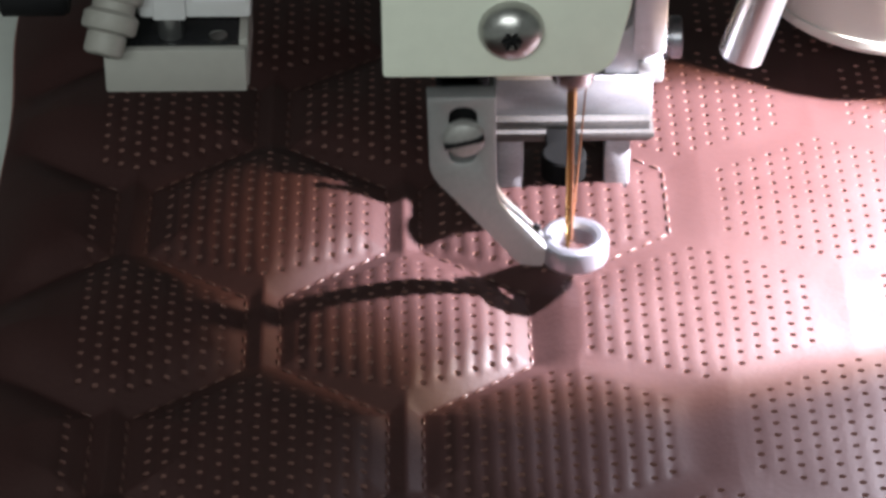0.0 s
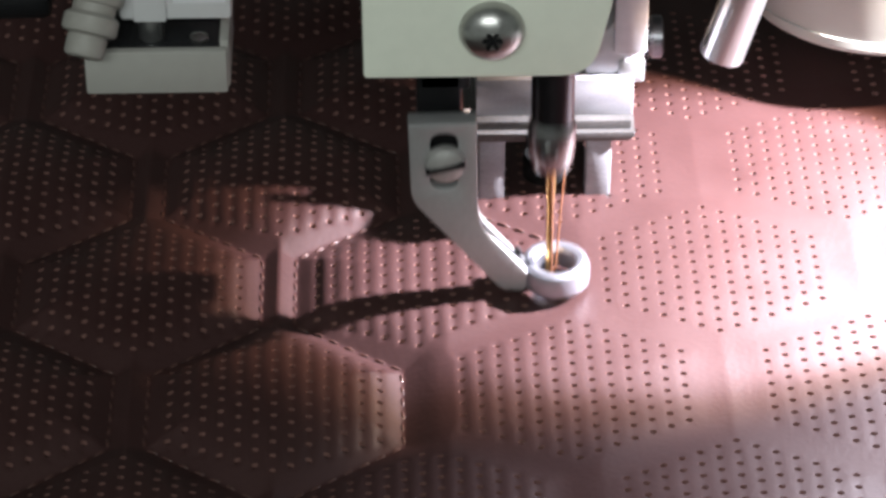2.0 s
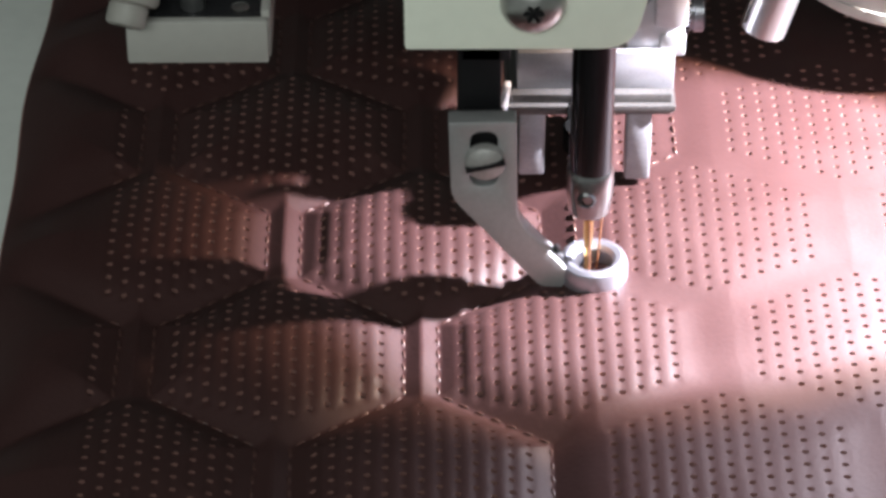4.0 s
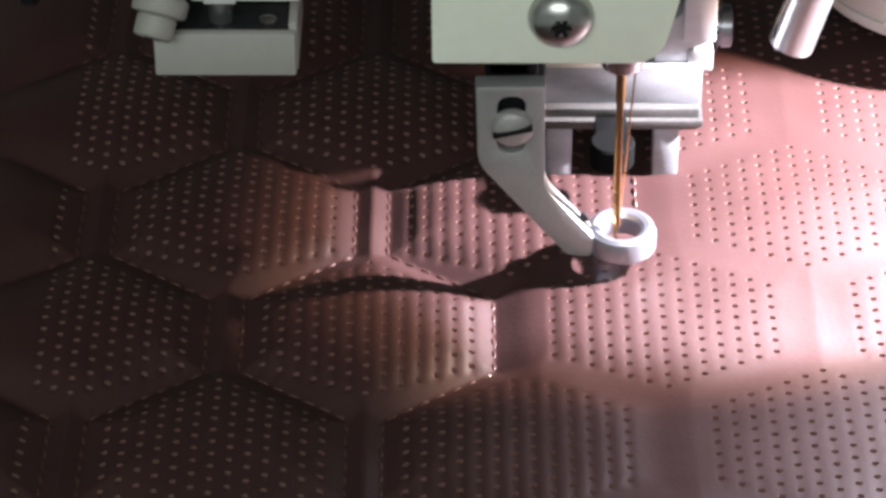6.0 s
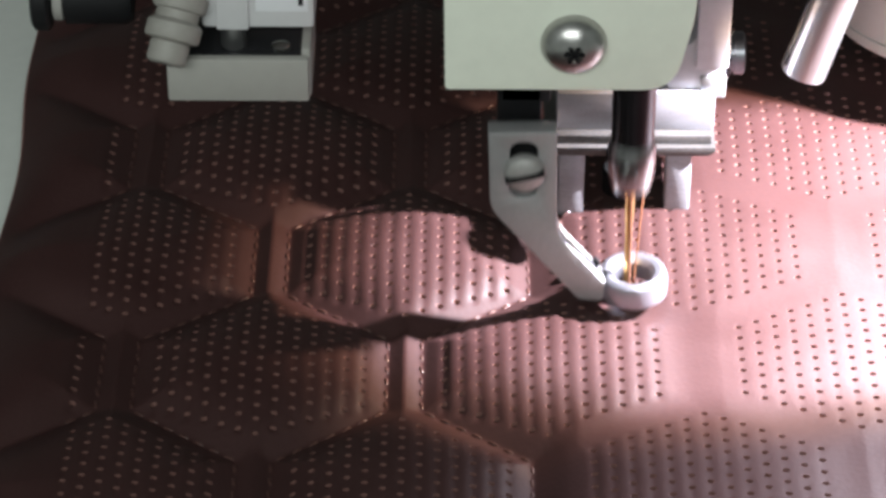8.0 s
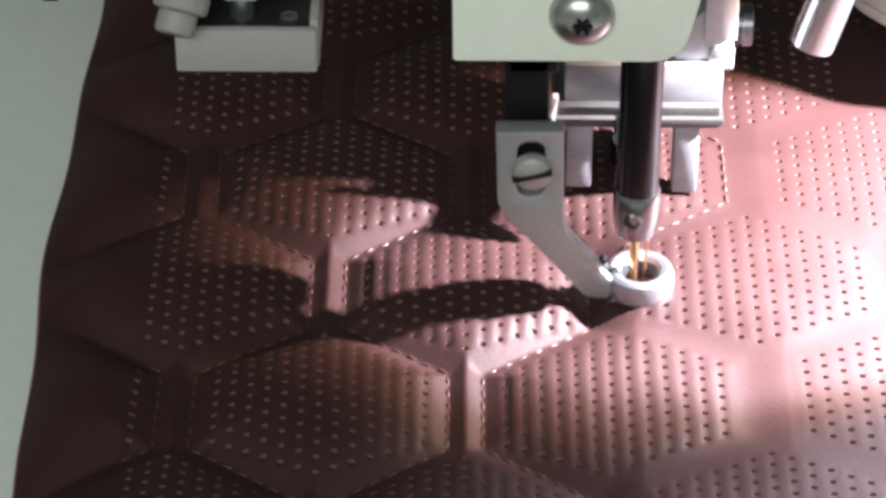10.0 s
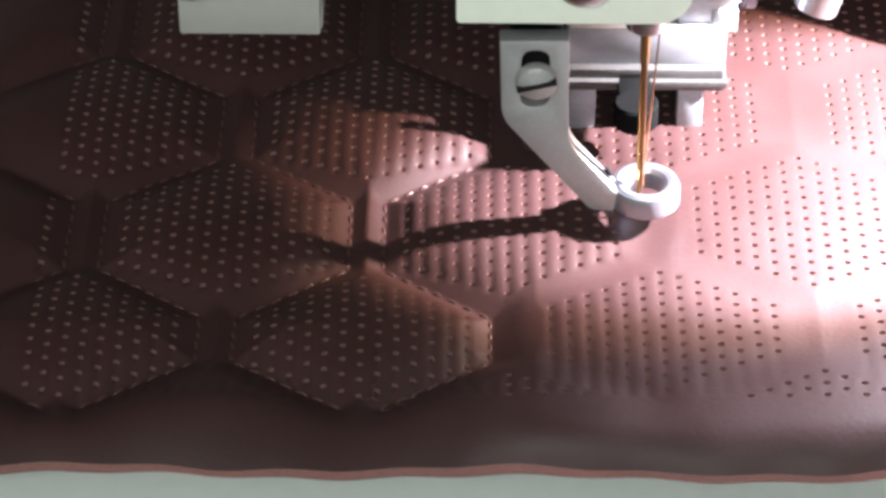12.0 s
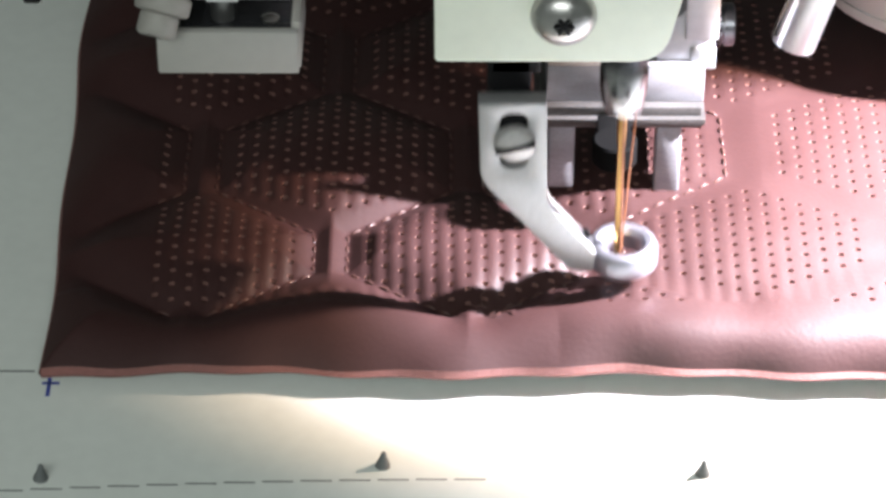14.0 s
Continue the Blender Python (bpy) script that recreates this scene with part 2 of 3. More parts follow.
def leather_panel():
    segs = seam_segments()
    step = 0.5
    us, ys = np.arange(LEFT, RIGHT + 0.01, step), np.arange(FRONT, BACK + 0.01, step)
    nu, ny = len(us), len(ys)
    U, Y = np.meshgrid(us, ys)
    Z = height(U, Y, segs)
    mid = np.zeros(U.shape, bool)
    for r in range(-4, 10):
        for i in range(-4, 4):
            cx = (-PITCH / 2 if r % 2 else 0) + i * PITCH + BAND / 2 + 0.25 - 0.5 + PITCH / 2
            cx = round(cx * 2) / 2
            cy = -ROW * r + (6 if r == 9 else 0)
            for k in range(-6, 7):
                # a shallow furrow runs down each column of holes
                reach = 18.4 - 0.44 * abs(3.0 * k)
                a = int(round((cx + 3.0 * k - LEFT) / step))
                b0, b1 = int(round((cy - reach - FRONT) / step)), int(round((cy + reach - FRONT) / step))
                if (MARGIN - 0.5) / step < a < nu - 3 and b1 > 26 and b0 < ny:
                    calm = 1 - 0.8 * min(max((cx + 3.0 * k - 8) / 30, 0), 1)
                    for off, share in ((-2, 0.13), (-1, 0.6), (0, 1.0), (1, 0.6), (2, 0.13)):
                        Z[max(b0, 26):b1, a + off] -= 0.23 * share * calm
                for j in range(-12, 13):
                    dx, dy = 3.0 * k, 3.0 * j + (1.5 if k % 2 else 0)
                    if abs(dy) > 18.4 - 0.44 * abs(dx) or (r == 8 and dy < 0.5 * abs(dx) - 13.5):
                        continue
                    px, py = cx + dx, cy + dy
                    if px < LEFT + MARGIN or py < FRONT + 12 or (r == 9 and px < 2) or px > RIGHT - 3 or py > BACK - 3:
                        continue
                    a, b = int(round((px - LEFT) / step)), int(round((py - FRONT) / step))
                    mid[b, a] = True
    # rims of the punched holes become round, and their floors sink
    bs, as_ = np.nonzero(mid)
    Xw = U.copy()
    for db in (-1, 0, 1):
        for da in (-1, 0, 1):
            if db or da:
                f = 1.0 / math.hypot(da, db)
                Xw[bs + db, as_ + da] = U[bs, as_] + da * 0.62 * f
                Y[bs + db, as_ + da] = ys[bs] + db * 0.50 * f
    edge_wob = 0.9 * np.sin(ys / 23.0) + 0.5 * np.sin(ys / 9.0) + 1.7 * np.exp((FRONT - ys) / 24.0)
    front_wob = 0.7 * np.sin(us / 11.0 + 1) + 0.35 * np.sin(us / 3.1)
    X = warp_x(Xw) + (edge_wob[:, None] * np.clip(1 - (U - LEFT) / 12, 0, 1))
    Y = Y + front_wob[None, :] * np.clip(1 - (ys[:, None] - FRONT) / 12, 0, 1)
    co = np.stack([X, Y, Z], -1).reshape(-1, 3) * MM
    idx = np.arange(nu * ny).reshape(ny, nu)
    quads = np.stack([idx[:-1, :-1], idx[:-1, 1:], idx[1:, 1:], idx[1:, :-1]], -1).reshape(-1, 4)
    pit = (mid[:-1, :-1] | mid[:-1, 1:] | mid[1:, 1:] | mid[1:, :-1]).reshape(-1)
    quads = quads[~pit]
    # a cup with upright walls below each hole
    order = ((-1, -1), (0, -1), (1, -1), (1, 0), (1, 1), (0, 1), (-1, 1), (-1, 0))
    ring = np.stack([idx[bs + db, as_ + da] for da, db in order], 1)
    top = co[ring]
    heart = co[idx[bs, as_]][:, None, :]
    cut = heart + (top - heart) * np.array([0.86, 0.86, 1]) - np.array([0, 0, 0.85 * MM])
    low = cut - np.array([0, 0, 3.2 * MM])
    floor = co[idx[bs, as_]] - np.array([0, 0, 3.6 * MM])
    base, n = len(co), len(bs)
    k = np.arange(n * 8).reshape(n, 8)
    t_id, c_id, l_id, f_id = base + k, base + n * 8 + k, base + n * 16 + k, base + n * 24 + np.arange(n)
    nxt = np.roll(np.arange(8), -1)
    bands = np.stack([t_id, t_id[:, nxt], c_id[:, nxt], c_id], -1).reshape(-1, 4)
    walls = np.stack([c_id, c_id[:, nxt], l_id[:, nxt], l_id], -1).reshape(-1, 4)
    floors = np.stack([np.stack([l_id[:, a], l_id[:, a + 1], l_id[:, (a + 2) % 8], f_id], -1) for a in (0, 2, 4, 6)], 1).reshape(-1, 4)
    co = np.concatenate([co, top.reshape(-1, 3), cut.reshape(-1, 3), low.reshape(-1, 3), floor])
    # cup walls and floors carry the holes' shade in their dark material
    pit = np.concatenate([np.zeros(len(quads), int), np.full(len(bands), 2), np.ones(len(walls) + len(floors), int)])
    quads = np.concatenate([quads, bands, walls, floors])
    me = bpy.data.meshes.new("leather_panel")
    me.vertices.add(len(co))
    me.vertices.foreach_set("co", co.astype(np.float32).reshape(-1))
    me.loops.add(quads.size)
    me.loops.foreach_set("vertex_index", quads.reshape(-1).astype(np.int32))
    me.polygons.add(len(quads))
    me.polygons.foreach_set("loop_start", np.arange(0, quads.size, 4, dtype=np.int32))
    me.polygons.foreach_set("material_index", pit.astype(np.int32))
    me.polygons.foreach_set("use_smooth", pit == 0)
    me.update(calc_edges=True)
    me.validate()
    me.materials.append(LEATHER)
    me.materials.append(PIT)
    me.materials.append(RAW)
    ob = tagged(new("leather_panel", me), "quilted brown perforated leather panel lying on a white sheet", "leather")

    # pink foam edge below the cut rim
    def rim(loop_x, loop_y, loop_z, name):
        bm = bmesh.new()
        top = [bm.verts.new((x, y, z)) for x, y, z in zip(loop_x, loop_y, loop_z)]
        out = [bm.verts.new((x - 0.5 * (name == 1), y - 0.7 * (name == 0), z * 0.5 + DEEP * 0.5)) for x, y, z in zip(loop_x, loop_y, loop_z)]
        low = [bm.verts.new((x, y, DEEP)) for x, y in zip(loop_x, loop_y)]
        for k in range(len(top) - 1):
            bm.faces.new((top[k], top[k + 1], out[k + 1], out[k]))
            bm.faces.new((out[k], out[k + 1], low[k + 1], low[k]))
        part("foam_edge", bm, FOAM, ob, "pink foam backing at the cut edge", 0)

    rim(X[0, ::4], Y[0, ::4] - 0.02, Z[0, ::4], 0)
    rim(X[::4, 0] - 0.02, Y[::4, 0], Z[::4, 0], 1)

    # stitches: one short twisted bead of thread each
    verts, faces = [], []
    rng = np.random.RandomState(8)
    for a, b, s in segs:
        if s < 0.4 or max(a[0], b[0]) > 7:
            continue
        a, b = np.array(a), np.array(b)
        length = np.hypot(*(b - a))
        count = max(2, int(round(length / 3.3)))
        d = (b - a) / length
        nrm = np.array([-d[1], d[0]])
        for k in range(count):
            if a[0] + d[0] * length * k / count < LEFT + MARGIN:
                continue
            p0 = a + d * (length * k / count + 0.25) + nrm * rng.uniform(-0.12, 0.12)
            p1 = a + d * (length * (k + 1) / count - 0.25) + nrm * (0.25 + rng.uniform(-0.12, 0.12))
            base = len(verts)
            for f, rad, lift in ((0, 0.1, -0.3), (0.25, 0.22, 0.08), (0.5, 0.26, 0.16), (0.75, 0.22, 0.08), (1, 0.1, -0.3)):
                p = p0 + (p1 - p0) * f
                z = float(height(np.array([[p[0]]]), np.array([[p[1]]]), [g for g in segs if abs(g[0][0] - p[0]) < 30 and abs(g[0][1] - p[1]) < 30])[0, 0]) + lift
                for q in range(6):
                    an = q * math.pi / 3
                    w = p + nrm * rad * math.cos(an)
                    verts.append((float(warp_x(np.array(w[0]))) * MM, w[1] * MM, (z + rad * math.sin(an)) * MM))
            for ring in range(4):
                for q in range(6):
                    faces.append((base + ring * 6 + q, base + ring * 6 + (q + 1) % 6, base + ring * 6 + 6 + (q + 1) % 6, base + ring * 6 + 6 + q))
    me = bpy.data.meshes.new("stitching")
    me.from_pydata(verts, [], faces)
    me.polygons.foreach_set("use_smooth", [True] * len(me.polygons))
    me.materials.append(THREAD)
    st = new("stitching", me)
    st.parent = ob
    tagged(st, "rose thread stitches along the quilting seams", kind="stuff")

    # loose thread tangled where the lowest seam ends
    bm, rng = None, np.random.RandomState(12)
    for k in range(5):
        a = Vector((-17.5 + rng.uniform(-2.5, 2.5), -272.8 + rng.uniform(-1.2, 1.2), 0))
        way = rng.uniform(0, 6.28)
        for j in range(3):
            b = a + Vector((1.0 * math.cos(way), 1.0 * math.sin(way), 0))
            for p in (a, b):
                p.z = float(height(np.array([[p.x]]), np.array([[p.y]]), segs)[0, 0]) + 0.15
            bm = rod(a, b, 0.1, bm, None, 6, 0.03)
            a, way = b, way + rng.uniform(-1.0, 1.0)
    part("thread_tangle", bm, THREAD, ob, "loose tangled thread end")
    return ob


PANEL = leather_panel()


def fresh_stitches():
    """The zigzag seam that grows behind the needle, stitch by stitch: each with its place on the panel."""
    bm = bmesh.new()
    rings = []
    for x, r, z in ((-1.3, 0.1, -0.35), (-0.8, 0.22, 0.02), (0, 0.26, 0.1), (0.8, 0.22, 0.02), (1.3, 0.1, -0.35)):
        rings.append([bm.verts.new((x * MM, r * math.cos(q * math.pi / 3) * MM, (z + r * math.sin(q * math.pi / 3)) * MM)) for q in range(6)])
    for lo, hi in zip(rings, rings[1:]):
        for q in range(6):
            bm.faces.new((lo[q], lo[(q + 1) % 6], hi[(q + 1) % 6], hi[q]))
    me = bpy.data.meshes.new("stitch")
    bm.to_mesh(me)
    bm.free()
    me.polygons.foreach_set("use_smooth", [True] * len(me.polygons))
    me.materials.append(THREAD)
    segs = seam_segments()
    made = []
    for r in range(-2, 9):
        y, here, there = -ROW * r, (PITCH / 2 if r % 2 else BAND), (BAND if r % 2 else PITCH / 2)
        for a, b in (((here, y + SIDE / 2), (here, y - SIDE / 2)), ((here, y - SIDE / 2), (there, y - ROW + SIDE / 2))):
            if b[1] < FRONT + 12:
                continue
            length = math.hypot(b[0] - a[0], b[1] - a[1])
            count = round(length / 3.2)
            for k in range(count):
                f = (k + 0.5) / count
                u, v = a[0] + (b[0] - a[0]) * f, a[1] + (b[1] - a[1]) * f
                near = [g for g in segs if abs(g[0][0] - u) < 40 and abs(g[0][1] - v) < 40]
                z = float(height(np.array([[u]]), np.array([[v]]), near)[0, 0])
                turn = math.degrees(math.atan2(b[1] - a[1], b[0] - a[0])) + 4
                ob = new("stitch", me)
                ob.parent = PANEL
                made.append((ob, float(warp_x(np.array(u))), v, z + 0.18, turn))
    return made


STITCHES = fresh_stitches()


def white_sheet():
    bm = box(-230, 330, -420, 300, -12.6, -11.1, 0.3)
    ob = finish("white_sheet", bm, SHEET, None)
    tagged(ob, "smooth white template sheet under the leather, with pen marks", "sheet")
    for x, y in ((-93.0, -307.5), (-36.0, -304.0), (17.5, -305.8)):
        pin = lathe([(1.3, 0), (1.2, 0.5), (0.7, 1.6), (0.35, 2.8)], (x, y + 2.8, -11.1), (x + 0.2, y + 3.1, -8), None, 14)
        part("locating_pin", pin, GREYINK, ob, "small dark locating pin")
    bm = None
    for k in range(16):
        x = -120 + k * 6.4
        y = -309.0 + 4.5 * math.sin(k / 15 * 1.5)
        bm = box(x, x + 5.2, y - 0.15, y + 0.15, -11.1, -11.06, 0, bm)
    part("pencil_line", bm, GREYINK, ob, "thin dashed pencil line")
    part("pen_line", box(-190, -97, -276.6, -276.2, -11.1, -11.06, 0), GREYINK, ob, "thin straight pen line")
    bm = box(-94.5, -93.8, -283.2, -278.2, -11.1, -11.05, 0)
    bm = box(-95.4, -92.4, -280.0, -279.3, -11.1, -11.05, 0, bm)
    part("corner_mark", bm, INK, ob, "blue pen mark at the leather's corner")
    return ob


SHEET_OB = white_sheet()


# ---- sewing head ----
def sewing_head():
    t = thing("sewing_head", "cream sewing machine head with steel bracket above the leather", "machine head", place=(0, 0, 60))
    o = (0, 0, -60)

    def p(name, bm, mat, label=""):
        bmesh.ops.translate(bm, vec=o, verts=bm.verts)
        return part(name, bm, mat, t, label)

    cover = rounded([(-33.3, 59.6), (3.8, 59.6), (6.9, 74), (6.9, 118), (-33.8, 118)], [0.8, 5.2, 3, 2, 2])
    p("cover_plate", slab(cover, -14, -10.5, 0.5), ENAMEL, "cream enamelled cover plate")
    scr = lathe([(5.3, -0.4), (5.35, 0.5), (4.9, 1.7), (3.7, 2.9), (2.2, 3.6), (1.55, 3.75), (1.35, 1.9), (0.2, 1.6)], (-12.6, -14, 68.9), (-12.6, -20, 68.9), None, 40)
    s = p("cover_screw", scr, SCREW, "domed bright steel screw")
    # black bars laid in the screw, they carry the socket's shade
    bm = None
    for a in (0, 60, 120):
        q = box(-1.7, 1.7, -0.4, 0.4, -0.25, 0.25, 0.1)
        bmesh.ops.rotate(q, cent=(0, 0, 0), matrix=Matrix.Rotation(radians(a), 3, "Y"), verts=q.verts)
        bmesh.ops.translate(q, vec=(-12.6, -17.6, 68.9), verts=q.verts)
        bm = merge(bm, q)
    bmesh.ops.translate(bm, vec=o, verts=bm.verts)
    part("socket_shade", bm, BLACK, s, "black bars for the socket's shade")
    # machine column behind the cover
    p("housing", box(-31, 1, -10.5, 34, 66, 130, 1.5), BLACK, "black head housing")
    p("guide_block", slab([(-24, 46), (-15.5, 46), (-15.5, 66), (-24, 66)], 3, 12, 0.4), BLACK, "black foot guide")
    # lit side block with its facet
    side = rounded([(4.5, 44), (14.4, 44), (14.4, 47.5), (13.9, 75), (9.5, 75), (9.5, 56), (4.5, 52)], [0.3, 0.3, 0.3, 1, 1, 2, 1])
    def back(bm):
        bmesh.ops.transform(bm, matrix=Matrix.Translation((1.26, 21.4, -16.7)) @ Matrix.Scale(1.0423, 4), verts=bm.verts)
        return bm

    p("side_block", back(slab(side, 8, 28, 0.5)), SIDEM, "bright cast side block")
    p("side_cheek", back(box(9.2, 14.8, 6.8, 8.2, 50.5, 82, 0.4)), SIDEM)
    p("side_facet", back(box(10.2, 14.6, 7.4, 9, 44.2, 48.6, 0.4)), CAST)
    def fore(bm):
        bmesh.ops.transform(bm, matrix=Matrix.Translation((-0.19, -0.33, 0.25)) @ Matrix.Scale(0.99356, 4), verts=bm.verts)
        return bm

    p("bracket_block", fore(slab([(-13.4, 23.1), (14.9, 23.1), (14.9, 31), (-13.4, 31)], 28.5, 46, 0.25)), MILLED, "milled steel bracket block")
    # hidden hanger, widened to block light above the bracket
    p("hanger_light_block", box(-15, 12, 34, 44, 30.2, 68, 0.6), CAST)
    lip = slab(rounded([(-15.6, 19.6), (14.2, 19.6), (15.2, 20.4), (15.2, 21.4), (-15.6, 21.4)], [0.8, 0.6, 0.2, 0.2, 0.2]), 25.4, 44, 0.12)
    p("bracket_lip", fore(lip), LIPM, "worn steel lip")
    p("lip_groove", fore(box(-14.5, 14.5, 26.6, 43, 21.3, 23.2, 0.1)), LIPM)
    for x0, x1, z0 in ((-13.0, -8.2, 5.5), (6.5, 11.1, 4.4)):
        p("prong", fore(box(x0, x1, 26.2, 30.6, z0, 19.8, 0.55)), MILLED, "milled steel prong")
    # added behind the prong to block light passing under the bracket
    p("light_block_plate", fore(box(8.4, 11.0, 30.7, 45, 9.5, 19.8, 0.3)), BLACK, "dark plate added to block light")
    # added boss, placed from the shadow it should cast on the leather
    p("shadow_boss", lathe([(3.6, 0), (4.0, 0.4), (4.0, 4.4), (3.6, 4.8)], (-1.6, 18.2, 17.2), (-1.6, 18.2, 33), None, 32), BOSS_BLACK, "black boss added to shape a shadow")
    p("shadow_boss_web", box(-4.6, 1.4, 20.5, 28, 18.4, 21.6, 0.4), BOSS_BLACK)
    p("side_hook", fore(slab(rounded([(-16.8, 19.6), (-15.2, 20.8), (-14.6, 26), (-15.8, 26)], [0.6, 0.3, 0.3, 0.3]), 25.2, 27, 0.2)), SIDEM)
    kn = lathe([(3.6, 0), (3.95, 0.25), (3.95, 2.2), (3.3, 2.3), (3.3, 2.7), (3.75, 2.8), (3.75, 4.4), (3.3, 4.7)], (13.6, 16, 48.0), (20, 16, 48.0), None, 40)
    p("adjusting_knob", back(kn), GUN, "dark steel adjusting knob")
    bm = None
    for k in range(24):
        a = 2 * math.pi * k / 24
        q = box(14.6, 16.3, -0.25, 0.25, 3.85, 4.15, 0)
        bmesh.ops.rotate(q, cent=(0, 0, 0), matrix=Matrix.Rotation(a, 3, "X"), verts=q.verts)
        bmesh.ops.translate(q, vec=(-0.6, 16, 48.0), verts=q.verts)
        bm = merge(bm, q)
    p("knurling", back(bm), BLUED)
    return t


sewing_head()


def presser_foot():
    t = thing("presser_foot", "cast presser foot with a ring round the needle", "presser foot")
    outline = rounded([(-26.1, 35.4), (-25.6, 19.6), (-10.0, 0.3), (-6.0, 0.0), (-5.0, 3.4), (-14.1, 14.6), (-14.5, 35.6)], [0.3, 2.5, 1.2, 0.4, 0.5, 2.5, 0.3])
    slot = [(-20.0 + x, 27.8 + z) for x, z in rounded([(-2.4, -5.7), (2.4, -5.7), (2.4, 5.7), (-2.4, 5.7)], [2.3, 2.3, 2.3, 2.3])]
    part("arm", slab(outline, -3.2, 0.6, 0.35, [slot]), CAST, t, "slanting cast aluminium arm with a slot")
    ring = [(3.35, 0.5), (3.7, 0.0), (5.6, 0.0), (6.1, 0.6), (6.1, 3.2), (5.7, 4.2), (4.9, 4.6), (3.9, 4.35), (3.35, 3.6)]
    part("ring", lathe(ring, (-0.5, 0, 0), (-0.5, 0, 5), None, 56, True), RINGM, t, "satin white metal ring")
    part("neck", slab(rounded([(-10.5, 0.35), (-4.6, 0.35), (-4.6, 3.9), (-9, 3.6)], [0.8, 0.3, 0.6, 0.8]), -2.6, 2.4, 0.4), RINGM, t)
    part("rivet", rod((-7.4, 0, 5.9), (-6.6, 0, 6.55), 0.9), GLOSSB, t, "small dark rivet")
    sc = lathe([(3.6, -0.2), (3.65, 0.4), (3.2, 1.3), (2.2, 1.8), (0.1, 2.0)], (-19.8, -3.2, 27.6), (-19.8, -9, 27.6), None, 36)
    s = part("foot_screw", sc, FOOTSCREW, t, "slotted steel screw")
    # black bar over the screw head, for the shade in its slot
    q = box(-3.4, 3.4, -0.35, 0.75, -0.45, 0.45, 0.05)
    bmesh.ops.rotate(q, cent=(0, 0, 0), matrix=Matrix.Rotation(radians(-14), 3, "Y"), verts=q.verts)
    bmesh.ops.translate(q, vec=(-19.8, -4.95, 27.6), verts=q.verts)
    part("slot", q, BLACK, s, "black bar for the screw slot's shade")
    # black plate behind the arm's slot, for the shade inside it
    part("slot_shade", box(-23.5, -16.5, 0.7, 2.9, 21, 34.5, 0.2), BLACK, t)
    part("foot_stem", box(-24.5, -17, 3.0, 9, 20, 80, 0.4), BLACK, t, "dark presser stem")
    return t


FOOT = presser_foot()


def needle_bar():
    """Its base is the lower end of the clamp."""
    t = thing("needle_bar", "dark polished needle bar with steel clamp and gold needle", "needle bar")
    x = -1.6
    part("bar", rod((x, 0, 9), (x, 0, 88), 3.7), BLUED, t, "dark polished steel bar")
    cl = lathe([(1.2, 0.2), (2.9, 0.0), (3.5, 0.5), (3.7, 1.4), (4.0, 3.6), (4.1, 4.6), (4.1, 8.8), (3.7, 9.6)], (x, 0, 0), (x, 0, 10), None, 36)
    part("needle_clamp", cl, CLAMPM, t, "bright steel needle clamp")
    part("clamp_screw", lathe([(1.6, -0.5), (1.7, 0.5), (1.2, 0.9), (0.9, 0.2)], (x - 0.7, -3.6, 5.2), (x - 0.7, -6, 5.2), None, 20), GLOSSB, t, "dark clamp screw")
    nd = lathe([(0.85, 2), (0.85, -6), (0.62, -8), (0.6, -28), (0.45, -33), (0.08, -36.5)], (x, 0, 0), (x, 0, 10), None, 16)
    part("needle", nd, GOLD, t, "gold coated sewing needle")
    part("thread", rod((x + 0.6, -0.4, -33), (x + 0.2, -0.9, -2), 0.2, None, None, 8, 0.02), THREADB, t, "fine golden thread")
    part("thread", rod((x + 0.7, 0.3, -31), (x + 3.1, 3.6, 6), 0.17, None, None, 8, 0.02), THREADB, t, "fine golden thread")
    return t


NEEDLE = needle_bar()


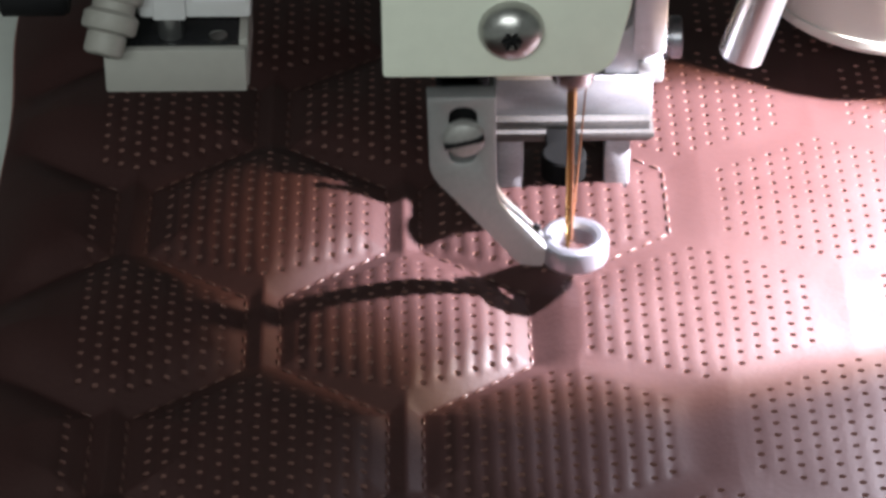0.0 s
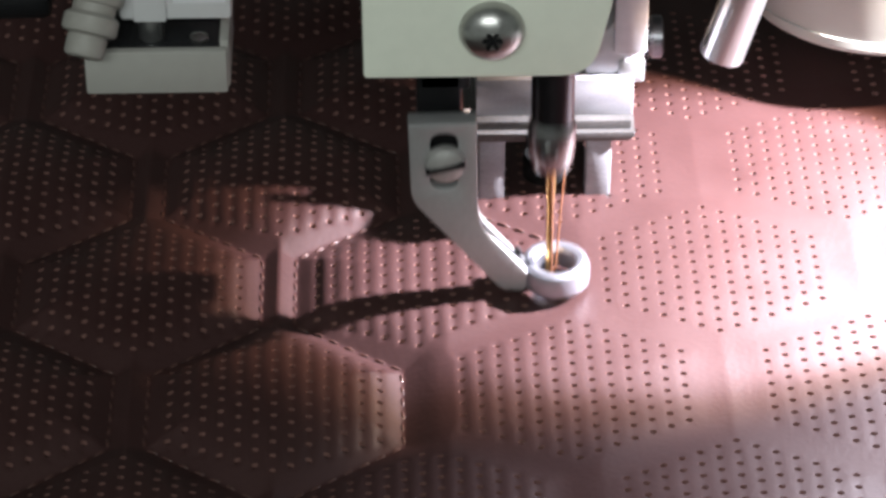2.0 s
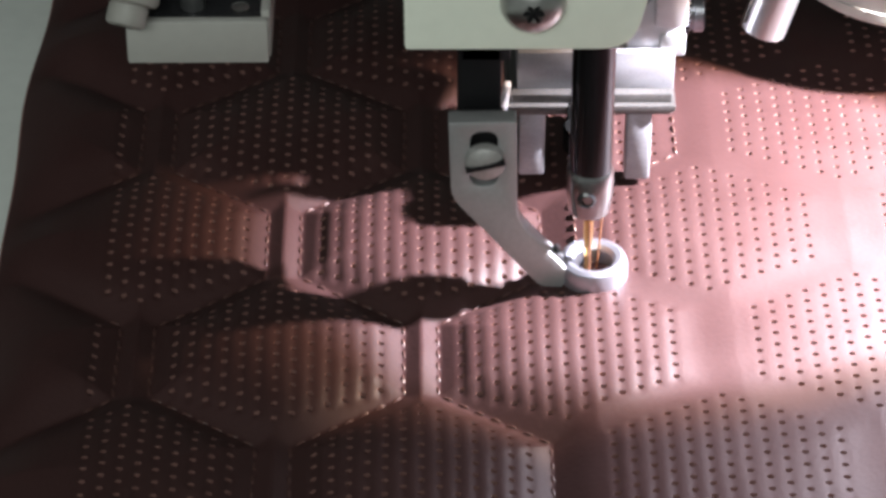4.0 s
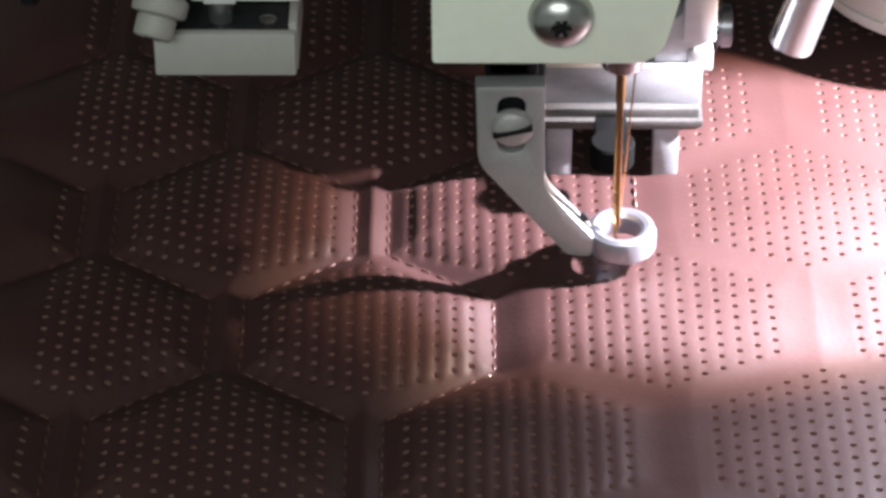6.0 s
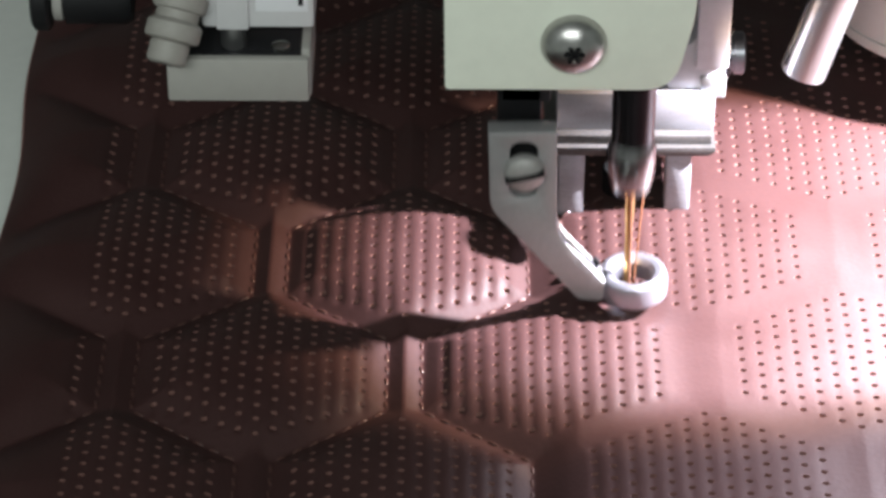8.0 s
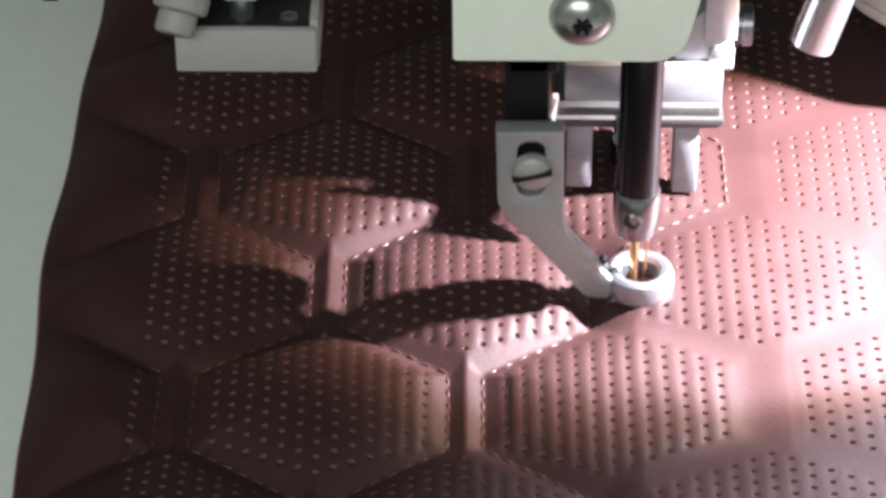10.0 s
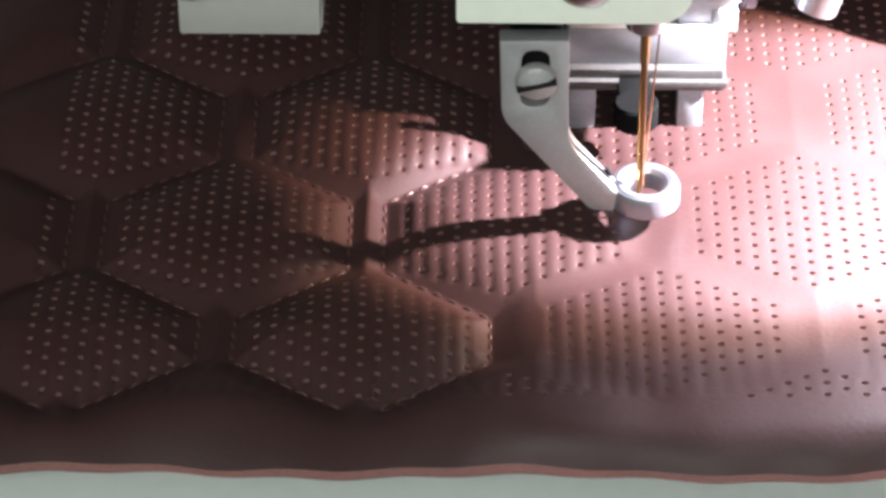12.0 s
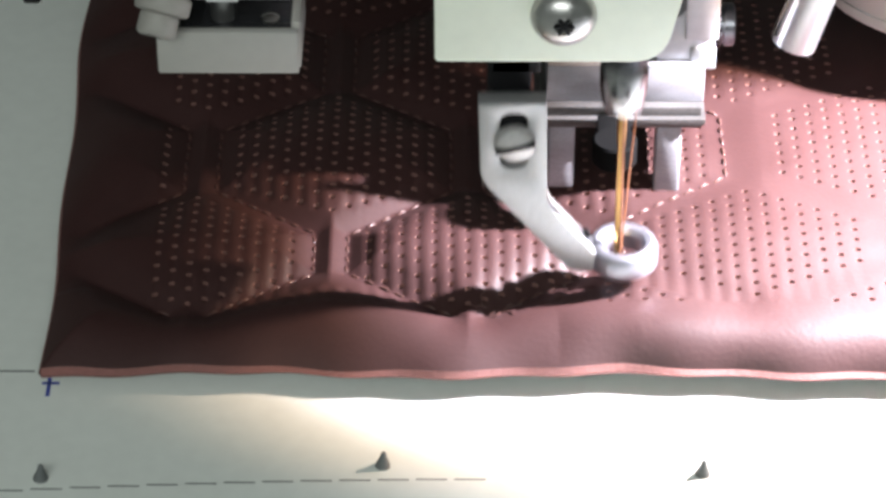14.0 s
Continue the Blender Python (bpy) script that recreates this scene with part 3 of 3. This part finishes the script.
def side_head():
    t = thing("neighbour_head", "grey enamelled carriage block with a white label", "machine head", place=(-67, 0, 59.2))
    o = (67, 0, -60)

    def p(name, bm, mat, label="", parent=None):
        bmesh.ops.translate(bm, vec=o, verts=bm.verts)
        return part(name, bm, mat, parent or t, label)

    p("front_wall", box(-79.2, -55.8, -5, -3.2, 52, 60.2, 0.4), ENAMEL_GREY, "grey enamelled front wall")
    p("side_wall", box(-57.0, -55.5, -3.2, 14, 52, 61.2, 0.3), ENAMEL_GREY)
    p("side_wall", box(-79.2, -77.8, -3.2, 14, 52, 60.2, 0.3), ENAMEL_GREY)
    p("tray", box(-77.8, -57.0, -3.2, 12, 52.2, 59.0, 0.2), GLOSSB, "glossy dark tray")
    p("tray_screw", lathe([(1.6, 0), (1.5, 0.5), (0.6, 0.9)], (-60.6, 0.8, 59), (-60.6, 0.8, 62), None, 20), CHROME)
    p("post", rod((-68.4, 1.6, 59), (-68.4, 1.6, 70), 2.2), TUBEM, "round steel post")
    p("upper_block", box(-73.4, -54.8, -1, 16, 63.8, 100, 0.8), ENAMEL_LIGHT, "grey upper block")
    p("raised_rib", box(-71.0, -65.6, -1.7, -0.9, 63.9, 99, 0.3), ENAMEL_LIGHT)
    lb = p("label", box(-64.4, -55.8, -1.15, -1.0, 67.2, 82, 0.05), LABEL, "white label with a blue mark")
    p("label_mark", box(-62.8, -61.2, -1.22, -1.14, 70.4, 78, 0), INK, "blue printed bar", lb)
    # a slot in the label, its shade laid on as a black bar
    p("label_slot", box(-57.4, -56.6, -1.22, -1.14, 68.4, 74, 0), GLOSSB, "dark slot drawn as a black bar", lb)
    # ribbed elbow
    bm = None
    a, d = Vector((-79.0, -7.6, 61.4)), Vector((0.24, 0.60, 0.78)).normalized()
    prof = [(2.6, -0.3), (3.1, 0.0), (3.3, 0.5), (3.3, 3.2), (3.0, 3.5), (4.3, 3.8), (4.6, 4.3), (4.6, 6.4), (4.2, 6.8), (3.6, 7.2), (3.6, 8.6), (4.3, 8.9), (4.5, 9.3), (4.5, 11.2), (4.0, 11.6), (3.7, 12), (3.7, 30)]
    bm = lathe(prof, a, a + d, None, 32)
    p("ribbed_fitting", bm, FITTING, "collared grey plastic hose fitting")
    # black bar on the fitting's end, its colour gives the slot's shade
    q = box(-2.6, 2.6, -0.3, 0.3, -0.35, 0.1, 0.05)
    bmesh.ops.transform(q, matrix=Matrix.Translation(a - d * 0.28) @ (-d).to_track_quat("Z", "X").to_matrix().to_4x4(), verts=q.verts)
    p("slot_shade_bar", q, BLACK, "black bar for the end slot's shade")
    return t


side_head()


def roller_knob():
    t = thing("black_roller", "black roller with a pale collar hung from the beam", "roller", place=(-93, 4, 66))
    prof = [(5.0, 1.4), (5.7, 1.9), (5.7, 4.0), (5.2, 4.5), (3.4, 4.6), (3.4, 6.8), (4.6, 7), (4.6, 17), (4.0, 18)]
    part("roller", lathe(prof, (-10, 0, 0), (0, 0, 0), None, 32), BLACK, t)
    part("collar", lathe([(3.0, 0), (4.0, 0.3), (4.0, 1.8), (3.0, 2.1)], (-5.3, 0, 0), (0, 0, 0), None, 32), RUBBER, t, "pale grey collar")
    part("hanger", box(-8, -2, 3, 8, 0, 60, 0.5), BLACK, t)
    return t


roller_knob()


def steel_tube():
    t = thing("steel_tube", "polished steel tube slanting down beside the head", "tube", place=(30.8, 35, 31.4))
    d = Vector((0.27, 0.02, 0.96)).normalized()
    prof = [(3.1, 4.0), (3.2, 0.0), (4.1, 0.0), (4.15, 0.5), (4.15, 75), (3.4, 75.4)]
    part("sleeve", lathe(prof, (0, 0, 0), d, None, 44), TUBEM, t, "polished steel sleeve")
    return t


steel_tube()


def round_cover():
    t = thing("round_cover", "large satin grey round cover on the machine beam", "machine cover", place=(65.2, 74, 21.8))
    prof = [(20, 0.6), (25.0, 0.0), (26.6, 0.5), (27.2, 2.0), (27.2, 90)]
    part("shell", lathe(prof, (0, 0, 0), (0, 0, 10), None, 72), SATIN, t, "satin grey shell")
    part("rim_band", lathe([(27.1, 1.6), (27.5, 1.8), (27.5, 3.4), (27.1, 3.6)], (0, 0, 0), (0, 0, 10), None, 72, True), SATIN, t, "thin rolled rim")
    return t


round_cover()


def added_beam():
    # out of view; added to hold the heads and shade the leather behind
    t = thing("added_beam", "unseen dark beam added to carry the heads and shade the leather", "machine beam", place=(0, 80, 122))
    part("beam_body", box(-480, 480, -50, 110, 0, 150, 6), BEAMP, t)
    for x in (-430, 430):
        part("beam_foot", box(x - 40, x + 40, 0, 100, -127.6, 0.5, 4), BEAMP, t)
    return t


added_beam()

# ---- what moves ----
# the panel under the needle: seconds, x, y in millimetres
FEED = [(0, -8.4, -3.9), (0.5, -9.5, 13.1), (1, -8.7, 16.2), (1.5, -20.6, 24.8), (2, -27.5, 40.2), (2.5, -27.0, 47.9),
        (3, -15.9, 60.4), (3.5, -8.8, 68), (4, -9.2, 78), (4.5, -13.5, 84), (5, -24, 94), (5.5, -27.3, 104.4), (6, -22.7, 121),
        (6.5, -12.2, 125.2), (7, -9.4, 132.4), (7.5, -8.6, 146.2), (8, -18.5, 149.5), (8.5, -26, 164), (9, -27.2, 175),
        (9.5, -18.5, 187), (10, -9.2, 197), (10.5, -8.9, 205.6), (11, -11.9, 211.8), (11.5, -22.1, 216.5),
        (12, -27.2, 235.0), (12.5, -26.7, 246.5), (13, -15.6, 248.0), (13.5, -8.4, 256.5), (14, -5.9, 270.0)]
# height of the foot and of the needle clamp above their lowest place, millimetres, and whether they rise
BEAT = [(0, 12.8, 37.5, 0), (0.5, 13.6, 38, 0), (1, 0, 9.3, -1), (1.5, 7.5, 29.5, 1), (2, 7.6, 20.4, 1), (2.5, 0.2, 0, 0), (3, 12.6, 38, 0),
        (5.5, 0.3, 0, 0), (6, 12.3, 38, 0), (6.5, 13.4, 38, 0), (7, 0, 8, -1), (7.5, 7.6, 29, 1), (8, 8.4, 19, 1),
        (10.5, 6.7, 28, 1), (11, 8.9, 22.5, 1), (11.5, 0.3, 0.2, 0), (12, 13.6, 38, 0), (12.5, 13.6, 38, 0), (13, 0, 4.6, -1), (13.5, 7.2, 30.5, 1), (14, 8.6, 29.5, 1)]


LIFT = [(0, 0.55), (11.5, 0.55), (12, 0.6), (12.5, 0.62), (13.5, 0.47), (14, 0.38)]


def beat_rows(column, low, high):
    """The stroke swings about six and two thirds times a second and meets the heights above."""
    turns = []
    for t, *h in BEAT:
        f = min(max((h[column] - low) / (high - low), 0), 1)
        ph = math.acos(2 * f - 1) / (2 * math.pi)
        turns.append((t, 1 - ph if h[2] > 0 else ph))
    rows, total = [], turns[0][1]
    for (t0, p0), (t1, p1) in zip(turns, turns[1:]):
        span = round((t1 - t0) * 6.667 - (p1 - p0)) + (p1 - p0)
        n = round((t1 - t0) * FPS)
        for k in range(n):
            ph = p0 + span * k / n
            rows.append((t0 + (t1 - t0) * k / n, low + (high - low) * (0.5 + 0.5 * math.cos(2 * math.pi * ph))))
    rows.append((turns[-1][0], low + (high - low) * (0.5 + 0.5 * math.cos(2 * math.pi * turns[-1][1]))))
    return rows


def feed_at(t):
    """The panel's place between the rows above, on a smooth curve."""
    k = max(i for i in range(len(FEED) - 1) if FEED[i][0] <= t + 1e-6)
    p0, p1, p2, p3 = FEED[max(k - 1, 0)], FEED[k], FEED[k + 1], FEED[min(k + 2, len(FEED) - 1)]
    f = (t - p1[0]) / (p2[0] - p1[0])
    out = []
    for a in (1, 2):
        m1, m2 = (p2[a] - p0[a]) / 2, (p3[a] - p1[a]) / 2
        out.append((2 * f ** 3 - 3 * f ** 2 + 1) * p1[a] + (f ** 3 - 2 * f ** 2 + f) * m1 + (3 * f ** 2 - 2 * f ** 3) * p2[a] + (f ** 3 - f ** 2) * m2)
    return out


def motions():
    foot = beat_rows(0, 0.0, 13.6)
    walk(SHEET_OB, [(t, pose(x * MM, (y - 9.0) * MM, 7.0 * MM)) for t, x, y in FEED])
    # the panel lifts with the foot along the camera's view line, fitting its shadow
    rows = []
    for t, z in foot:
        x, y = feed_at(t)
        lift = float(np.interp(t, *zip(*LIFT))) * z - 1.1
        rows.append((t, pose(x * MM, (y - 1.28 * lift) * MM, lift * MM)))
    walk(PANEL, rows)
    # each new stitch is drawn up out of the leather as the needle passes it
    times, ways = [row[0] for row in FEED], [row[2] for row in FEED]
    for ob, x, y, z, turn in STITCHES:
        sewn = float(np.interp(-y + 4.5, ways, times))
        top, deep = pose(x * MM, y * MM, z * MM, 0, 0, turn), pose(x * MM, y * MM, (z - 2.2) * MM, 0, 0, turn)
        if sewn <= 0.1:
            walk(ob, [(0, top), (14, top)])
        elif sewn < 13.8:
            walk(ob, [(0, deep), (sewn - 0.05, deep), (sewn + 0.1, top), (14, top)])
        else:
            walk(ob, [(0, deep), (14, deep)])
    walk(FOOT, [(t, pose(0, 0, z * MM)) for t, z in foot])
    walk(NEEDLE, [(t, pose(0, 0, (12 + z) * MM)) for t, z in beat_rows(1, 0.0, 38.2)])


motions()
